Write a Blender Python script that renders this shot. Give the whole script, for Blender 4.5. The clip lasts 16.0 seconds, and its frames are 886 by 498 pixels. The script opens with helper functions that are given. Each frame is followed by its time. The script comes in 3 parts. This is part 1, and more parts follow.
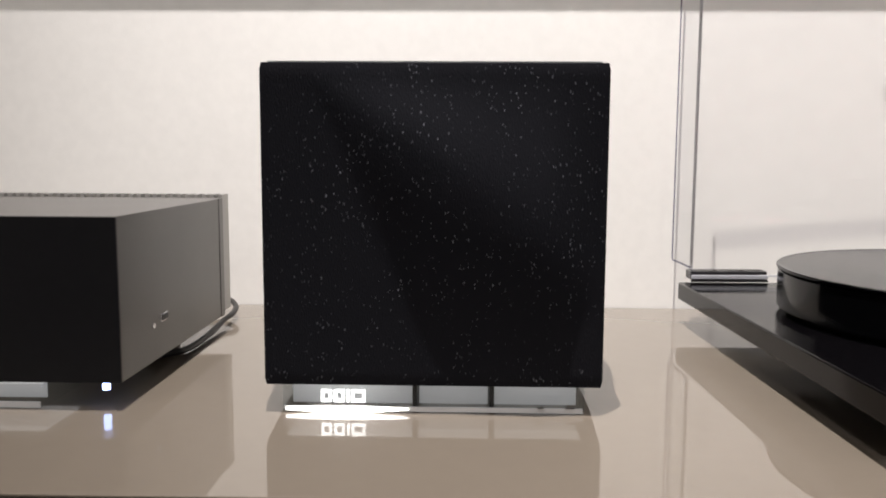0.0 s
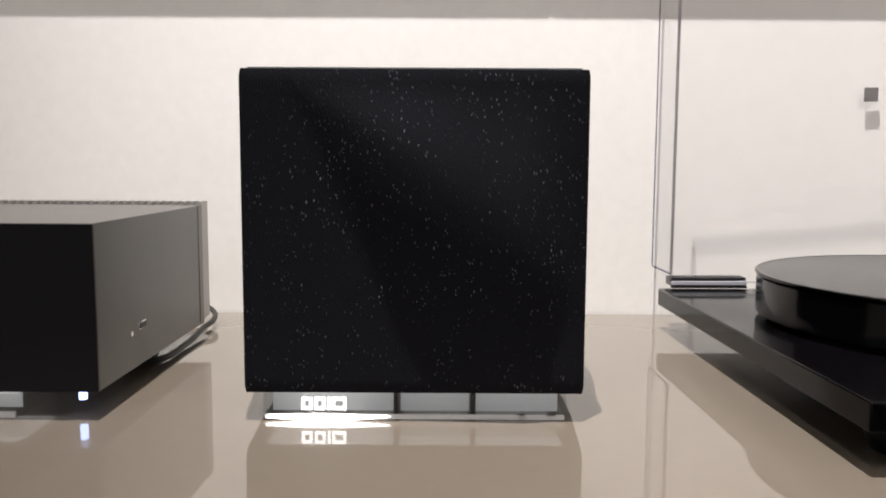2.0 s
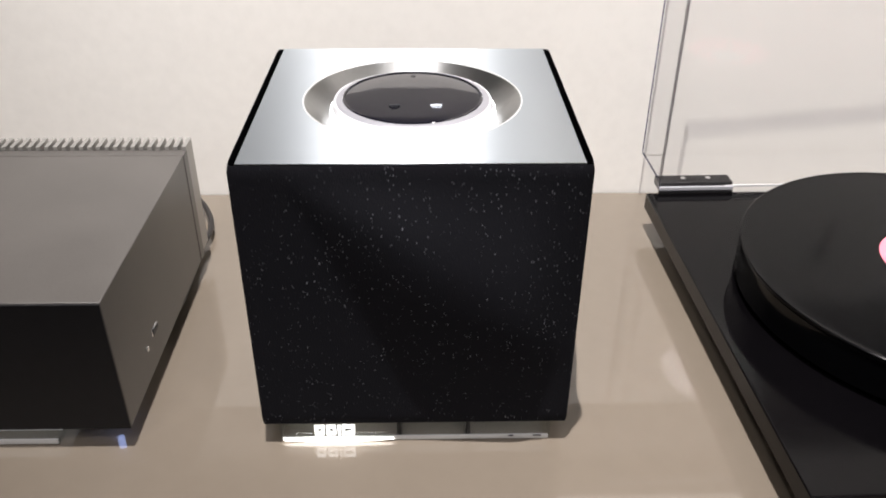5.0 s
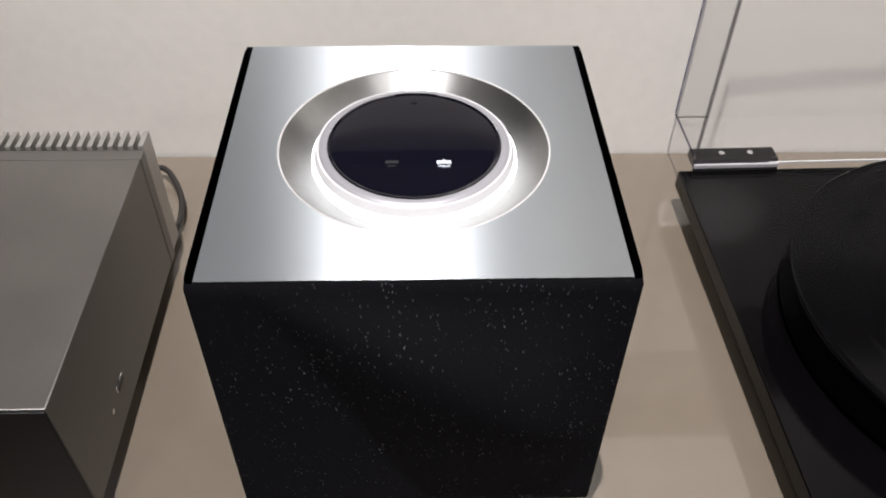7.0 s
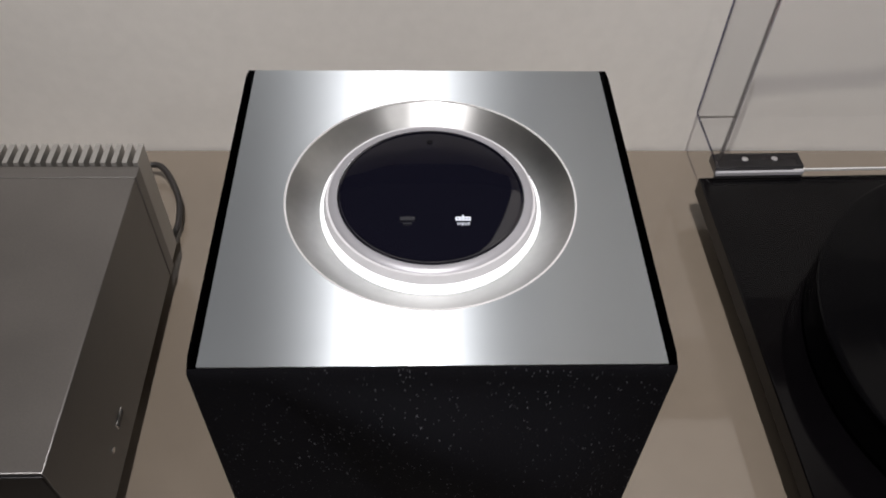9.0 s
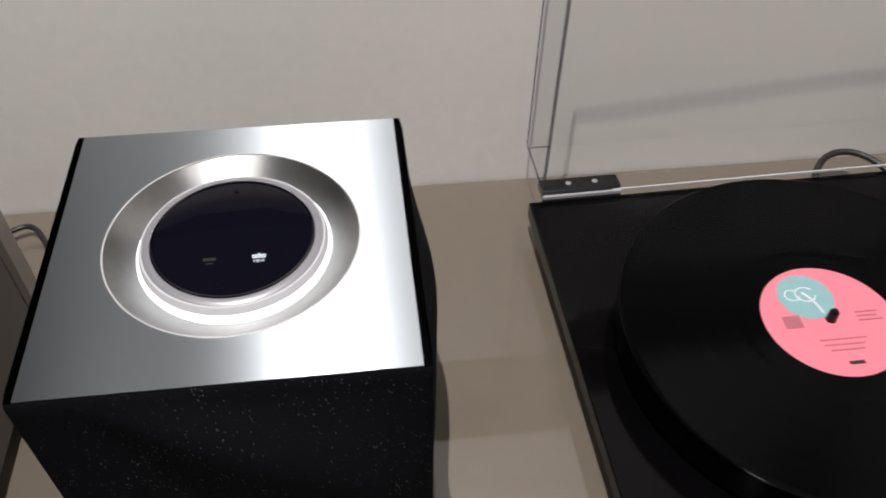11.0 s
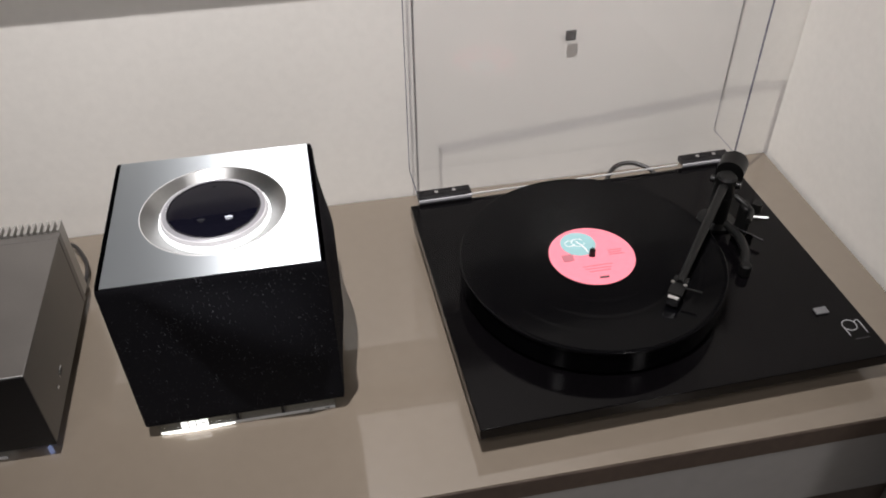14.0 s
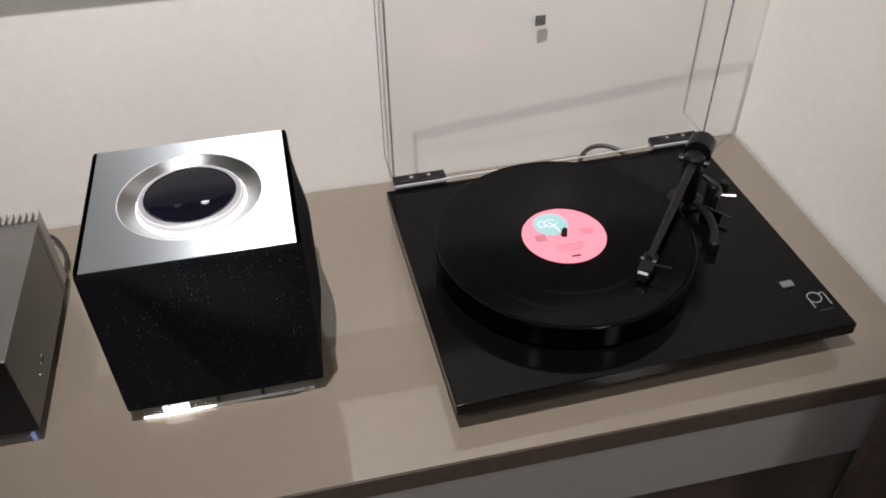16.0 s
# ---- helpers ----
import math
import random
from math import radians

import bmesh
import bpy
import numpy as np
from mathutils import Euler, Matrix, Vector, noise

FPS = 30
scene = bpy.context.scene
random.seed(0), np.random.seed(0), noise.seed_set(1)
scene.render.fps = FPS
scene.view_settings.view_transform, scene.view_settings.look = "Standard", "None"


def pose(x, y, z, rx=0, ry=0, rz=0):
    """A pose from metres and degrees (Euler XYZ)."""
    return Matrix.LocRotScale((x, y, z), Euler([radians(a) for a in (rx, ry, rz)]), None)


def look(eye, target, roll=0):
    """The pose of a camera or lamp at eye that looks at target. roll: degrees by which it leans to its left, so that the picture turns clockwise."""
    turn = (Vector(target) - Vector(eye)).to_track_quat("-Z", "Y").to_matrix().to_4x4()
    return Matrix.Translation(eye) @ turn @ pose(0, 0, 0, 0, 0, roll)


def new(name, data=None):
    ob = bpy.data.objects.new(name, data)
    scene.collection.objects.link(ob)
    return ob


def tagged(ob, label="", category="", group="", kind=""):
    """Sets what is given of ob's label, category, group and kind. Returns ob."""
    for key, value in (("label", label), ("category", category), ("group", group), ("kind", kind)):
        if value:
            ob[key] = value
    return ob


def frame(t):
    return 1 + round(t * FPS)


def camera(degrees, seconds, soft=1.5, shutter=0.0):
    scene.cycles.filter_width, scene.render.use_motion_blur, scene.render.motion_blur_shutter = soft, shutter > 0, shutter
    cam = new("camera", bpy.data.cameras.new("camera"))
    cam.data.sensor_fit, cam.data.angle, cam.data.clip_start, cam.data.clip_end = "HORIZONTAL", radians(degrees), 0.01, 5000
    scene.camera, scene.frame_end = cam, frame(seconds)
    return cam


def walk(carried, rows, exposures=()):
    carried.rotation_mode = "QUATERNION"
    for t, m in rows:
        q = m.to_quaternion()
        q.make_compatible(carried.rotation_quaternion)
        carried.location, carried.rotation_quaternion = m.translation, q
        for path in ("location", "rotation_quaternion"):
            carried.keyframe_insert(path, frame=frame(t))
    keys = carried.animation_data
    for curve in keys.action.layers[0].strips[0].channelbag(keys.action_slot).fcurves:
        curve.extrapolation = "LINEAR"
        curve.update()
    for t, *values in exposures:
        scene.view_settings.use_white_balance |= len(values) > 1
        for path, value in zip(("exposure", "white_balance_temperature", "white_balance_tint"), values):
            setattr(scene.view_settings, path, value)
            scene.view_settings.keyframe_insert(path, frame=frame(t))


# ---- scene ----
cam = camera(56.5, 16.0, soft=1.9, shutter=0.3)
PATH = [
    (0, (0.019, -0.521, 0.168), (-0.03, 1.465, -0.058), 0.3),
    (0.5, (0.024, -0.524, 0.169), (-0.01, 1.464, -0.044), 0.0),
    (1, (0.023, -0.523, 0.167), (0.005, 1.466, -0.04), -0.0),
    (1.5, (0.017, -0.521, 0.165), (0.0, 1.468, -0.045), 0.2),
    (2, (0.019, -0.52, 0.167), (0.016, 1.469, -0.04), 0.3),
    (2.5, (0.021, -0.527, 0.171), (0.014, 1.464, -0.015), 0.1),
    (3, (0.022, -0.526, 0.175), (0.014, 1.465, -0.024), 0.2),
    (3.5, (0.022, -0.507, 0.241), (0.013, 1.457, -0.138), 0.3),
    (4, (0.012, -0.493, 0.354), (0.011, 1.366, -0.385), 0.3),
    (4.2, (0.003, -0.489, 0.38), (0.041, 1.335, -0.438), 0.9),
    (6.3, (0.016, -0.315, 0.49), (0.055, 1.187, -0.829), -0.0),
    (6.5, (0.012, -0.3, 0.498), (0.061, 1.178, -0.848), 0.3),
    (7, (0.002, -0.267, 0.508), (0.06, 1.163, -0.889), 1.0),
    (7.5, (-0.004, -0.23, 0.51), (0.053, 1.15, -0.936), 1.1),
    (8, (-0.009, -0.205, 0.512), (0.052, 1.118, -0.986), 1.8),
    (8.2, (-0.01, -0.197, 0.515), (0.053, 1.125, -0.985), 1.9),
    (10.3, (0.022, -0.197, 0.559), (0.119, 1.072, -0.983), 1.4),
    (10.5, (0.041, -0.209, 0.555), (0.158, 1.11, -0.944), 0.9),
    (11, (0.079, -0.25, 0.583), (0.263, 1.11, -0.872), 1.2),
    (11.5, (0.106, -0.318, 0.616), (0.358, 1.092, -0.779), 1.1),
    (12, (0.116, -0.393, 0.653), (0.415, 1.048, -0.701), 0.6),
    (12.5, (0.109, -0.481, 0.687), (0.384, 0.997, -0.633), 0.2),
    (13, (0.114, -0.554, 0.718), (0.393, 0.942, -0.58), -0.1),
    (13.5, (0.115, -0.593, 0.746), (0.399, 0.891, -0.564), 0.7),
    (14, (0.111, -0.616, 0.755), (0.389, 0.881, -0.543), -0.7),
    (14.5, (0.116, -0.631, 0.756), (0.442, 0.85, -0.548), -0.2),
    (15, (0.117, -0.639, 0.757), (0.426, 0.852, -0.539), -0.7),
    (15.5, (0.115, -0.639, 0.756), (0.426, 0.841, -0.552), -0.3),
    (16, (0.117, -0.642, 0.756), (0.431, 0.838, -0.553), -0.9),
]

# ---- measures ----
U = 0.922          # from plan units to metres
WALL_Y, SIDE_X = 0.39, 0.836

EXPOSURES = [(0, 0.05), (3.2, 0.05), (4.2, 0.05), (6.5, -0.15), (7.0, -0.45), (8.2, -1.0), (10.5, -1.05), (12.5, -1.05), (14.0, -0.68), (16.0, -0.55)]
walk(cam, [(t, look(Vector(eye) * U, Vector(target) * U, roll)) for t, eye, target, roll in PATH], EXPOSURES)


# ---- light ----
def spot(name, at, target, power, size, radius, colour, blend=0.3):
    data = bpy.data.lights.new(name, "SPOT")
    data.energy, data.spot_size, data.spot_blend, data.shadow_soft_size, data.color = power, radians(size), blend, radius, colour
    ob = new(name, data)
    ob.matrix_world = look(Vector(at) * U, Vector(target) * U)
    return tagged(ob, "warm white ceiling spot lamp above the table", "lamp", kind="structure")


def panel_lamp(name, at, size, power, colour):
    data = bpy.data.lights.new(name, "AREA")
    data.energy, data.size, data.color, data.shape = power, size, colour, "DISK"
    ob = new(name, data)
    ob.matrix_world = pose(*(Vector(at) * U))
    return tagged(ob, "unseen round ceiling lamp", "lamp", kind="structure")


world = bpy.data.worlds.new("room_air")
scene.world = world
world.use_nodes = True
world.node_tree.nodes["Background"].inputs[0].default_value = (0.9, 0.86, 0.8, 1)
world.node_tree.nodes["Background"].inputs[1].default_value = 0.01
WARM = (1.0, 0.955, 0.955)
spot("spot_main", (-0.065, -0.24, 2.45), (0.225, 0.42, 0.12), 455, 47, 0.010, WARM, 0.9)
# Left lamp is an added fill for soft room light, with no known source.
panel_lamp("fill_left", (-0.9, -1.6, 2.55), 0.35, 22, WARM)
panel_lamp("downlight_right", (1.75, -2.3, 2.6), 0.50, 22, WARM)
panel_lamp("downlight_middle", (1.1, -1.35, 2.6), 0.09, 8, WARM)


# ---- materials ----
def material(name, colour, rough=0.5, metal=0.0, grain=None, bump=0.0, bump_scale=400.0, rough_var=0.0, spec=0.5, coat=0.0):
    """A surface with two scales of variation. grain: (scale, amount) of the fine colour change."""
    m = bpy.data.materials.new(name)
    m.use_nodes = True
    n, l = m.node_tree.nodes, m.node_tree.links
    b = n["Principled BSDF"]
    b.inputs["Base Color"].default_value = (*colour, 1)
    b.inputs["Roughness"].default_value = rough
    b.inputs["Metallic"].default_value = metal
    b.inputs["Specular IOR Level"].default_value = spec
    b.inputs["Coat Weight"].default_value = coat
    b.inputs["Coat Roughness"].default_value = 0.04
    co = n.new("ShaderNodeTexCoord")
    if grain:
        fine, broad = n.new("ShaderNodeTexNoise"), n.new("ShaderNodeTexNoise")
        fine.inputs["Scale"].default_value, fine.inputs["Detail"].default_value = grain[0], 5
        broad.inputs["Scale"].default_value, broad.inputs["Detail"].default_value = grain[0] / 40, 4
        add = n.new("ShaderNodeMath")
        add.operation = "ADD"
        ramp = n.new("ShaderNodeMapRange")
        ramp.inputs["From Min"].default_value, ramp.inputs["From Max"].default_value = 0.7, 1.3
        ramp.inputs["To Min"].default_value, ramp.inputs["To Max"].default_value = 1 - grain[1], 1 + grain[1]
        mul = n.new("ShaderNodeVectorMath")
        mul.operation = "SCALE"
        mul.inputs[0].default_value = colour
        for t in (fine, broad):
            l.new(co.outputs["Object"], t.inputs["Vector"])
        l.new(fine.outputs["Fac"], add.inputs[0])
        l.new(broad.outputs["Fac"], add.inputs[1])
        l.new(add.outputs[0], ramp.inputs["Value"])
        l.new(ramp.outputs[0], mul.inputs["Scale"])
        l.new(mul.outputs[0], b.inputs["Base Color"])
        if rough_var:
            rr = n.new("ShaderNodeMapRange")
            rr.inputs["From Min"].default_value, rr.inputs["From Max"].default_value = 0.35, 0.65
            rr.inputs["To Min"].default_value, rr.inputs["To Max"].default_value = max(rough - rough_var, 0.01), rough + rough_var
            l.new(broad.outputs["Fac"], rr.inputs["Value"])
            l.new(rr.outputs[0], b.inputs["Roughness"])
    if bump:
        t, k = n.new("ShaderNodeTexNoise"), n.new("ShaderNodeBump")
        t.inputs["Scale"].default_value, t.inputs["Detail"].default_value = bump_scale, 4
        k.inputs["Strength"].default_value, k.inputs["Distance"].default_value = bump, 0.001
        l.new(co.outputs["Object"], t.inputs["Vector"])
        l.new(t.outputs["Fac"], k.inputs["Height"])
        l.new(k.outputs[0], b.inputs["Normal"])
    return m


def glowing(name, colour, strength):
    m = material(name, colour, 0.5)
    b = m.node_tree.nodes["Principled BSDF"]
    b.inputs["Emission Color"].default_value = (*colour, 1)
    b.inputs["Emission Strength"].default_value = strength
    return m


def clear_sheet(name, tint, rough=0.0, floor=0.02, rim=0.35):
    """Thin clear acrylic: light goes straight through, and gloss grows towards the rim."""
    m = bpy.data.materials.new(name)
    m.use_nodes = True
    n, l = m.node_tree.nodes, m.node_tree.links
    n.remove(n["Principled BSDF"])
    tr, gl, mix, fr, pw = n.new("ShaderNodeBsdfTransparent"), n.new("ShaderNodeBsdfGlossy"), n.new("ShaderNodeMixShader"), n.new("ShaderNodeLayerWeight"), n.new("ShaderNodeMath")
    tr.inputs[0].default_value = (*tint, 1)
    gl.inputs["Roughness"].default_value = rough
    fr.inputs["Blend"].default_value = 0.5
    pw.operation = "POWER"
    pw.inputs[1].default_value = 5.0
    top = n.new("ShaderNodeMath")
    top.operation = "MULTIPLY_ADD"
    top.inputs[1].default_value, top.inputs[2].default_value = rim, floor
    l.new(fr.outputs["Facing"], pw.inputs[0])
    l.new(pw.outputs[0], top.inputs[0])
    l.new(top.outputs[0], mix.inputs[0])
    l.new(tr.outputs[0], mix.inputs[1])
    l.new(gl.outputs[0], mix.inputs[2])
    l.new(mix.outputs[0], n["Material Output"].inputs[0])
    return m


def brushed(name, colour, rough, aniso):
    """Aluminium with straight brushing along x."""
    m = material(name, colour, rough, 1.0)
    n, l = m.node_tree.nodes, m.node_tree.links
    b = n["Principled BSDF"]
    co, mp, t, mr = n.new("ShaderNodeTexCoord"), n.new("ShaderNodeMapping"), n.new("ShaderNodeTexNoise"), n.new("ShaderNodeMapRange")
    mp.inputs["Scale"].default_value = (30, 2600, 2600)
    t.inputs["Scale"].default_value, t.inputs["Detail"].default_value = 1.0, 3
    mr.inputs["To Min"].default_value, mr.inputs["To Max"].default_value = rough - 0.03, rough + 0.03
    tan = n.new("ShaderNodeTangent")
    tan.direction_type, tan.uv_map = "UV_MAP", "brush"
    b.inputs["Anisotropic"].default_value = aniso
    l.new(co.outputs["Object"], mp.inputs[0])
    l.new(mp.outputs[0], t.inputs["Vector"])
    l.new(t.outputs["Fac"], mr.inputs["Value"])
    l.new(mr.outputs[0], b.inputs["Roughness"])
    l.new(tan.outputs[0], b.inputs["Tangent"])
    return m


def cloth(name):
    """Black grille cloth with a fine weave and sparse glints painted into its colour."""
    m = material(name, (0.008, 0.008, 0.009), 0.75)
    n, l = m.node_tree.nodes, m.node_tree.links
    b = n["Principled BSDF"]
    co = n.new("ShaderNodeTexCoord")
    v, n1, mr, mix = n.new("ShaderNodeTexVoronoi"), n.new("ShaderNodeTexNoise"), n.new("ShaderNodeMapRange"), n.new("ShaderNodeMix")
    v.inputs["Scale"].default_value = 1800
    n1.inputs["Scale"].default_value, n1.inputs["Detail"].default_value = 1100, 2
    mr.inputs["From Min"].default_value, mr.inputs["From Max"].default_value = 0.974, 1.0
    sep = n.new("ShaderNodeSeparateColor")
    mix.data_type = "RGBA"
    # Second colour is the painted glint, kept to scattered cells in noise patches.
    mix.inputs[6].default_value, mix.inputs[7].default_value = (0.0095, 0.0095, 0.0115, 1), (0.16, 0.16, 0.18, 1)
    k = n.new("ShaderNodeBump")
    k.inputs["Strength"].default_value, k.inputs["Distance"].default_value = 0.3, 0.001
    warp = n.new("ShaderNodeMapping")
    warp.inputs["Scale"].default_value = (1.0, 1.0, 0.42)
    l.new(co.outputs["Object"], warp.inputs[0])
    for t in (v, n1):
        l.new(warp.outputs[0], t.inputs["Vector"])
    l.new(v.outputs["Color"], sep.inputs[0])
    n2, m2, mm = n.new("ShaderNodeTexNoise"), n.new("ShaderNodeMapRange"), n.new("ShaderNodeMath")
    n2.inputs["Scale"].default_value, n2.inputs["Detail"].default_value = 28, 3
    m2.inputs["From Min"].default_value, m2.inputs["From Max"].default_value = 0.36, 0.66
    mm.operation = "MULTIPLY"
    l.new(co.outputs["Object"], n2.inputs["Vector"])
    l.new(n2.outputs["Fac"], m2.inputs["Value"])
    l.new(sep.outputs[0], mr.inputs["Value"])
    l.new(mr.outputs[0], mm.inputs[0])
    l.new(m2.outputs[0], mm.inputs[1])
    l.new(mm.outputs[0], mix.inputs[0])
    l.new(mix.outputs[2], b.inputs["Base Color"])
    l.new(n1.outputs["Fac"], k.inputs["Height"])
    l.new(k.outputs[0], b.inputs["Normal"])
    b.inputs["Specular IOR Level"].default_value = 0.02
    return m


WALL = material("wall_paint", (0.78, 0.76, 0.72), 0.6, grain=(90, 0.03), bump=0.08, bump_scale=600)
CEIL = material("ceiling_paint", (0.75, 0.73, 0.7), 0.8, grain=(40, 0.03))
FLOOR = material("dark_floor", (0.05, 0.035, 0.028), 0.5, grain=(30, 0.3))
LACQUER = material("beige_lacquer", (0.150, 0.124, 0.096), 0.55, grain=(60, 0.03), coat=1.0, spec=0.2)
LACQUER.node_tree.nodes["Principled BSDF"].inputs["Coat Roughness"].default_value = 0.012
LACQUER.node_tree.nodes["Principled BSDF"].inputs["Coat IOR"].default_value = 1.7
EDGE = material("brown_edge_band", (0.10, 0.075, 0.06), 0.45, grain=(80, 0.2))
DRAWER = material("grey_drawer_lacquer", (0.42, 0.41, 0.40), 0.4, grain=(50, 0.05))
PANEL = material("dark_panel", (0.010, 0.010, 0.010), 0.9, grain=(60, 0.08), spec=0.0)
CLOTH = cloth("black_grille_cloth")
ALU = brushed("brushed_aluminium", (0.44, 0.475, 0.50), 0.325, 1.0)
ALU_RING = material("turned_aluminium", (0.47, 0.475, 0.47), 0.36, 1.0, grain=(200, 0.05))
_b = ALU_RING.node_tree.nodes["Principled BSDF"]
_t = ALU_RING.node_tree.nodes.new("ShaderNodeTangent")
_t.direction_type, _t.axis = "RADIAL", "Z"
_b.inputs["Anisotropic"].default_value, _b.inputs["Anisotropic Rotation"].default_value = 0.85, 0.25
ALU_RING.node_tree.links.new(_t.outputs[0], _b.inputs["Tangent"])
RIM = material("polished_rim", (0.9, 0.9, 0.9), 0.45, 0.7)
BEZEL = material("grey_bezel", (0.30, 0.30, 0.32), 0.4, 0.3, grain=(100, 0.05))
GLASS_BLACK = material("black_display_glass", (0.004, 0.004, 0.008), 0.04, spec=0.5, coat=0.5)
FROST = material("frosted_dial", (0.55, 0.55, 0.57), 0.35, grain=(120, 0.05))
LIT_RING = glowing("lit_frosted_ring", (0.95, 0.95, 0.97), 1.7)
LOGO_LIGHT = glowing("lit_white_mark", (1.0, 0.99, 0.97), 3.0)
LOGO_SOFT = glowing("lit_base_edge", (1.0, 0.97, 0.92), 6.0)
# Glow for added plates that brighten the clear base and foot.
GLOW_PLATE = glowing("glow_fill_plate", (0.62, 0.62, 0.63), 0.5)
ICON = glowing("lit_icon", (0.62, 0.66, 0.74), 0.42)
ICON_DIM = glowing("dim_icon", (0.012, 0.013, 0.017), 0.01)
BLUE_LED = glowing("blue_white_lamp", (0.40, 0.52, 1.0), 5.0)
# Grey glow stands in for the pale light inside clear acrylic.
GLOW_PANEL = glowing("glow_fill_panel", (0.42, 0.42, 0.43), 0.4)
ACRYLIC = clear_sheet("clear_acrylic_block", (0.93, 0.95, 0.95), 0.02, 0.05)
PANE = clear_sheet("clear_lid_sheet", (0.997, 0.998, 1.0), 0.0, 0.012, 0.06)
HINGE_CLEAR = material("frosted_clear_lip", (0.36, 0.36, 0.38), 0.25, grain=(150, 0.06))
HINGE_BLACK = material("black_hinge_metal", (0.016, 0.015, 0.016), 0.3, grain=(200, 0.2))
PANE_BACK = clear_sheet("clear_lid_back", (0.999, 0.999, 1.0), 0.0, 0.022, 0.02)
# Lid rims and edges: tints and gloss stand in for refraction in clear acrylic.
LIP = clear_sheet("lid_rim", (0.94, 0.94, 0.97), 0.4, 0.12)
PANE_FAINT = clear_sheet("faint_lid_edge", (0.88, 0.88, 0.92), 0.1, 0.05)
PANE_DARK = clear_sheet("lid_edge", (0.52, 0.52, 0.60), 0.1, 0.05)
BUMPER = clear_sheet("grey_translucent_rubber", (0.42, 0.41, 0.41), 0.6, 0.12)
# Off-white stands in for light caught in clear acrylic edges.
WHITE_EDGE = material("white_acrylic_edge", (0.55, 0.55, 0.55), 0.3, grain=(100, 0.05))
BLACK_MATT = material("black_plastic", (0.006, 0.006, 0.007), 0.45, grain=(120, 0.3), bump=0.05, spec=0.25)
AMP_GREY = material("grey_anodised_case", (0.072, 0.066, 0.060), 0.38, 0.0, grain=(900, 0.14), bump=0.06, bump_scale=1500, spec=0.9)
AMP_FRONT = material("black_front_panel", (0.005, 0.005, 0.006), 0.4, grain=(150, 0.2), spec=0.2)
FIN = material("light_fin_metal", (0.36, 0.35, 0.33), 0.4, 0.6, grain=(200, 0.05))
PLINTH = material("black_laminate", (0.0016, 0.0014, 0.0017), 0.09, grain=(250, 0.25), rough_var=0.03, spec=0.15)
PLATTER = material("black_platter", (0.0015, 0.0015, 0.0018), 0.12, grain=(150, 0.2), spec=0.2)
VINYL = material("vinyl", (0.0010, 0.0010, 0.0013), 0.13, grain=(150, 0.2), spec=0.11)
PINK = material("pink_label_paper", (0.83, 0.21, 0.27), 0.6, grain=(120, 0.05))
BLUE = material("pale_blue_print", (0.24, 0.42, 0.44), 0.6, grain=(120, 0.08))
INK = material("grey_ink", (0.40, 0.13, 0.16), 0.6)
WHITE_INK = material("white_ink", (0.8, 0.8, 0.8), 0.5)
BLACK_INK = material("black_ink", (0.02, 0.02, 0.02), 0.5)
CHROME = material("chrome", (0.8, 0.8, 0.82), 0.12, 1.0)
DARK_METAL = material("dark_hinge_metal", (0.10, 0.10, 0.11), 0.25, 1.0, grain=(200, 0.2))
ARM_BLACK = material("black_arm_paint", (0.005, 0.005, 0.005), 0.33, grain=(150, 0.1), spec=0.2)
CABLE = material("dark_cable", (0.014, 0.012, 0.011), 0.5, grain=(200, 0.2))
SILVER_PRINT = material("silver_print", (0.34, 0.34, 0.35), 0.45, 0.3)
GREY_KEY = material("grey_switch", (0.13, 0.13, 0.135), 0.45, 0.2, grain=(300, 0.2))
LEATHER = material("dark_brown_leather", (0.035, 0.024, 0.018), 0.45, grain=(60, 0.3), bump=0.2, bump_scale=300)


# ---- builders ----
def box(bm, x0, x1, y0, y1, z0, z1, bevel=0.0, seg=2):
    made = bmesh.ops.create_cube(bm, size=1.0, matrix=Matrix.LocRotScale(((x0 + x1) / 2, (y0 + y1) / 2, (z0 + z1) / 2), None, (x1 - x0, y1 - y0, z1 - z0)))
    if bevel:
        edges = {e for v in made["verts"] for e in v.link_edges}
        done = bmesh.ops.bevel(bm, geom=list(edges), offset=bevel, segments=seg, affect="EDGES", profile=0.5)
        for f in {f for v in done["verts"] for f in v.link_faces}:
            f.normal_update()
            if max(abs(c) for c in f.normal) > 0.9999:
                f.material_index = 1
    return bm


def turned(bm, cx, cy, profile, seg=96):
    """A solid of revolution about the upright through (cx, cy); profile: (radius, z) from the axis outwards and back."""
    rings = []
    for r, z in profile:
        if r < 1e-6:
            rings.append([bm.verts.new((cx, cy, z))])
        else:
            rings.append([bm.verts.new((cx + r * math.cos(2 * math.pi * i / seg), cy + r * math.sin(2 * math.pi * i / seg), z)) for i in range(seg)])
    for a, b in zip(rings, rings[1:]):
        for i in range(seg):
            j = (i + 1) % seg
            if len(a) == 1 and len(b) == 1:
                continue
            if len(a) == 1:
                bm.faces.new((a[0], b[i], b[j]))
            elif len(b) == 1:
                bm.faces.new((a[i], b[0], a[j]))
            else:
                bm.faces.new((a[i], b[i], b[j], a[j]))
    return bm


def disc(bm, cx, cy, r, z0, z1, seg=64, bevel=0.0):
    b = bevel
    return turned(bm, cx, cy, [(0, z0), (r - b, z0), (r, z0 + b), (r, z1 - b), (r - b, z1), (0, z1)] if b else [(0, z0), (r, z0), (r, z1), (0, z1)], seg)


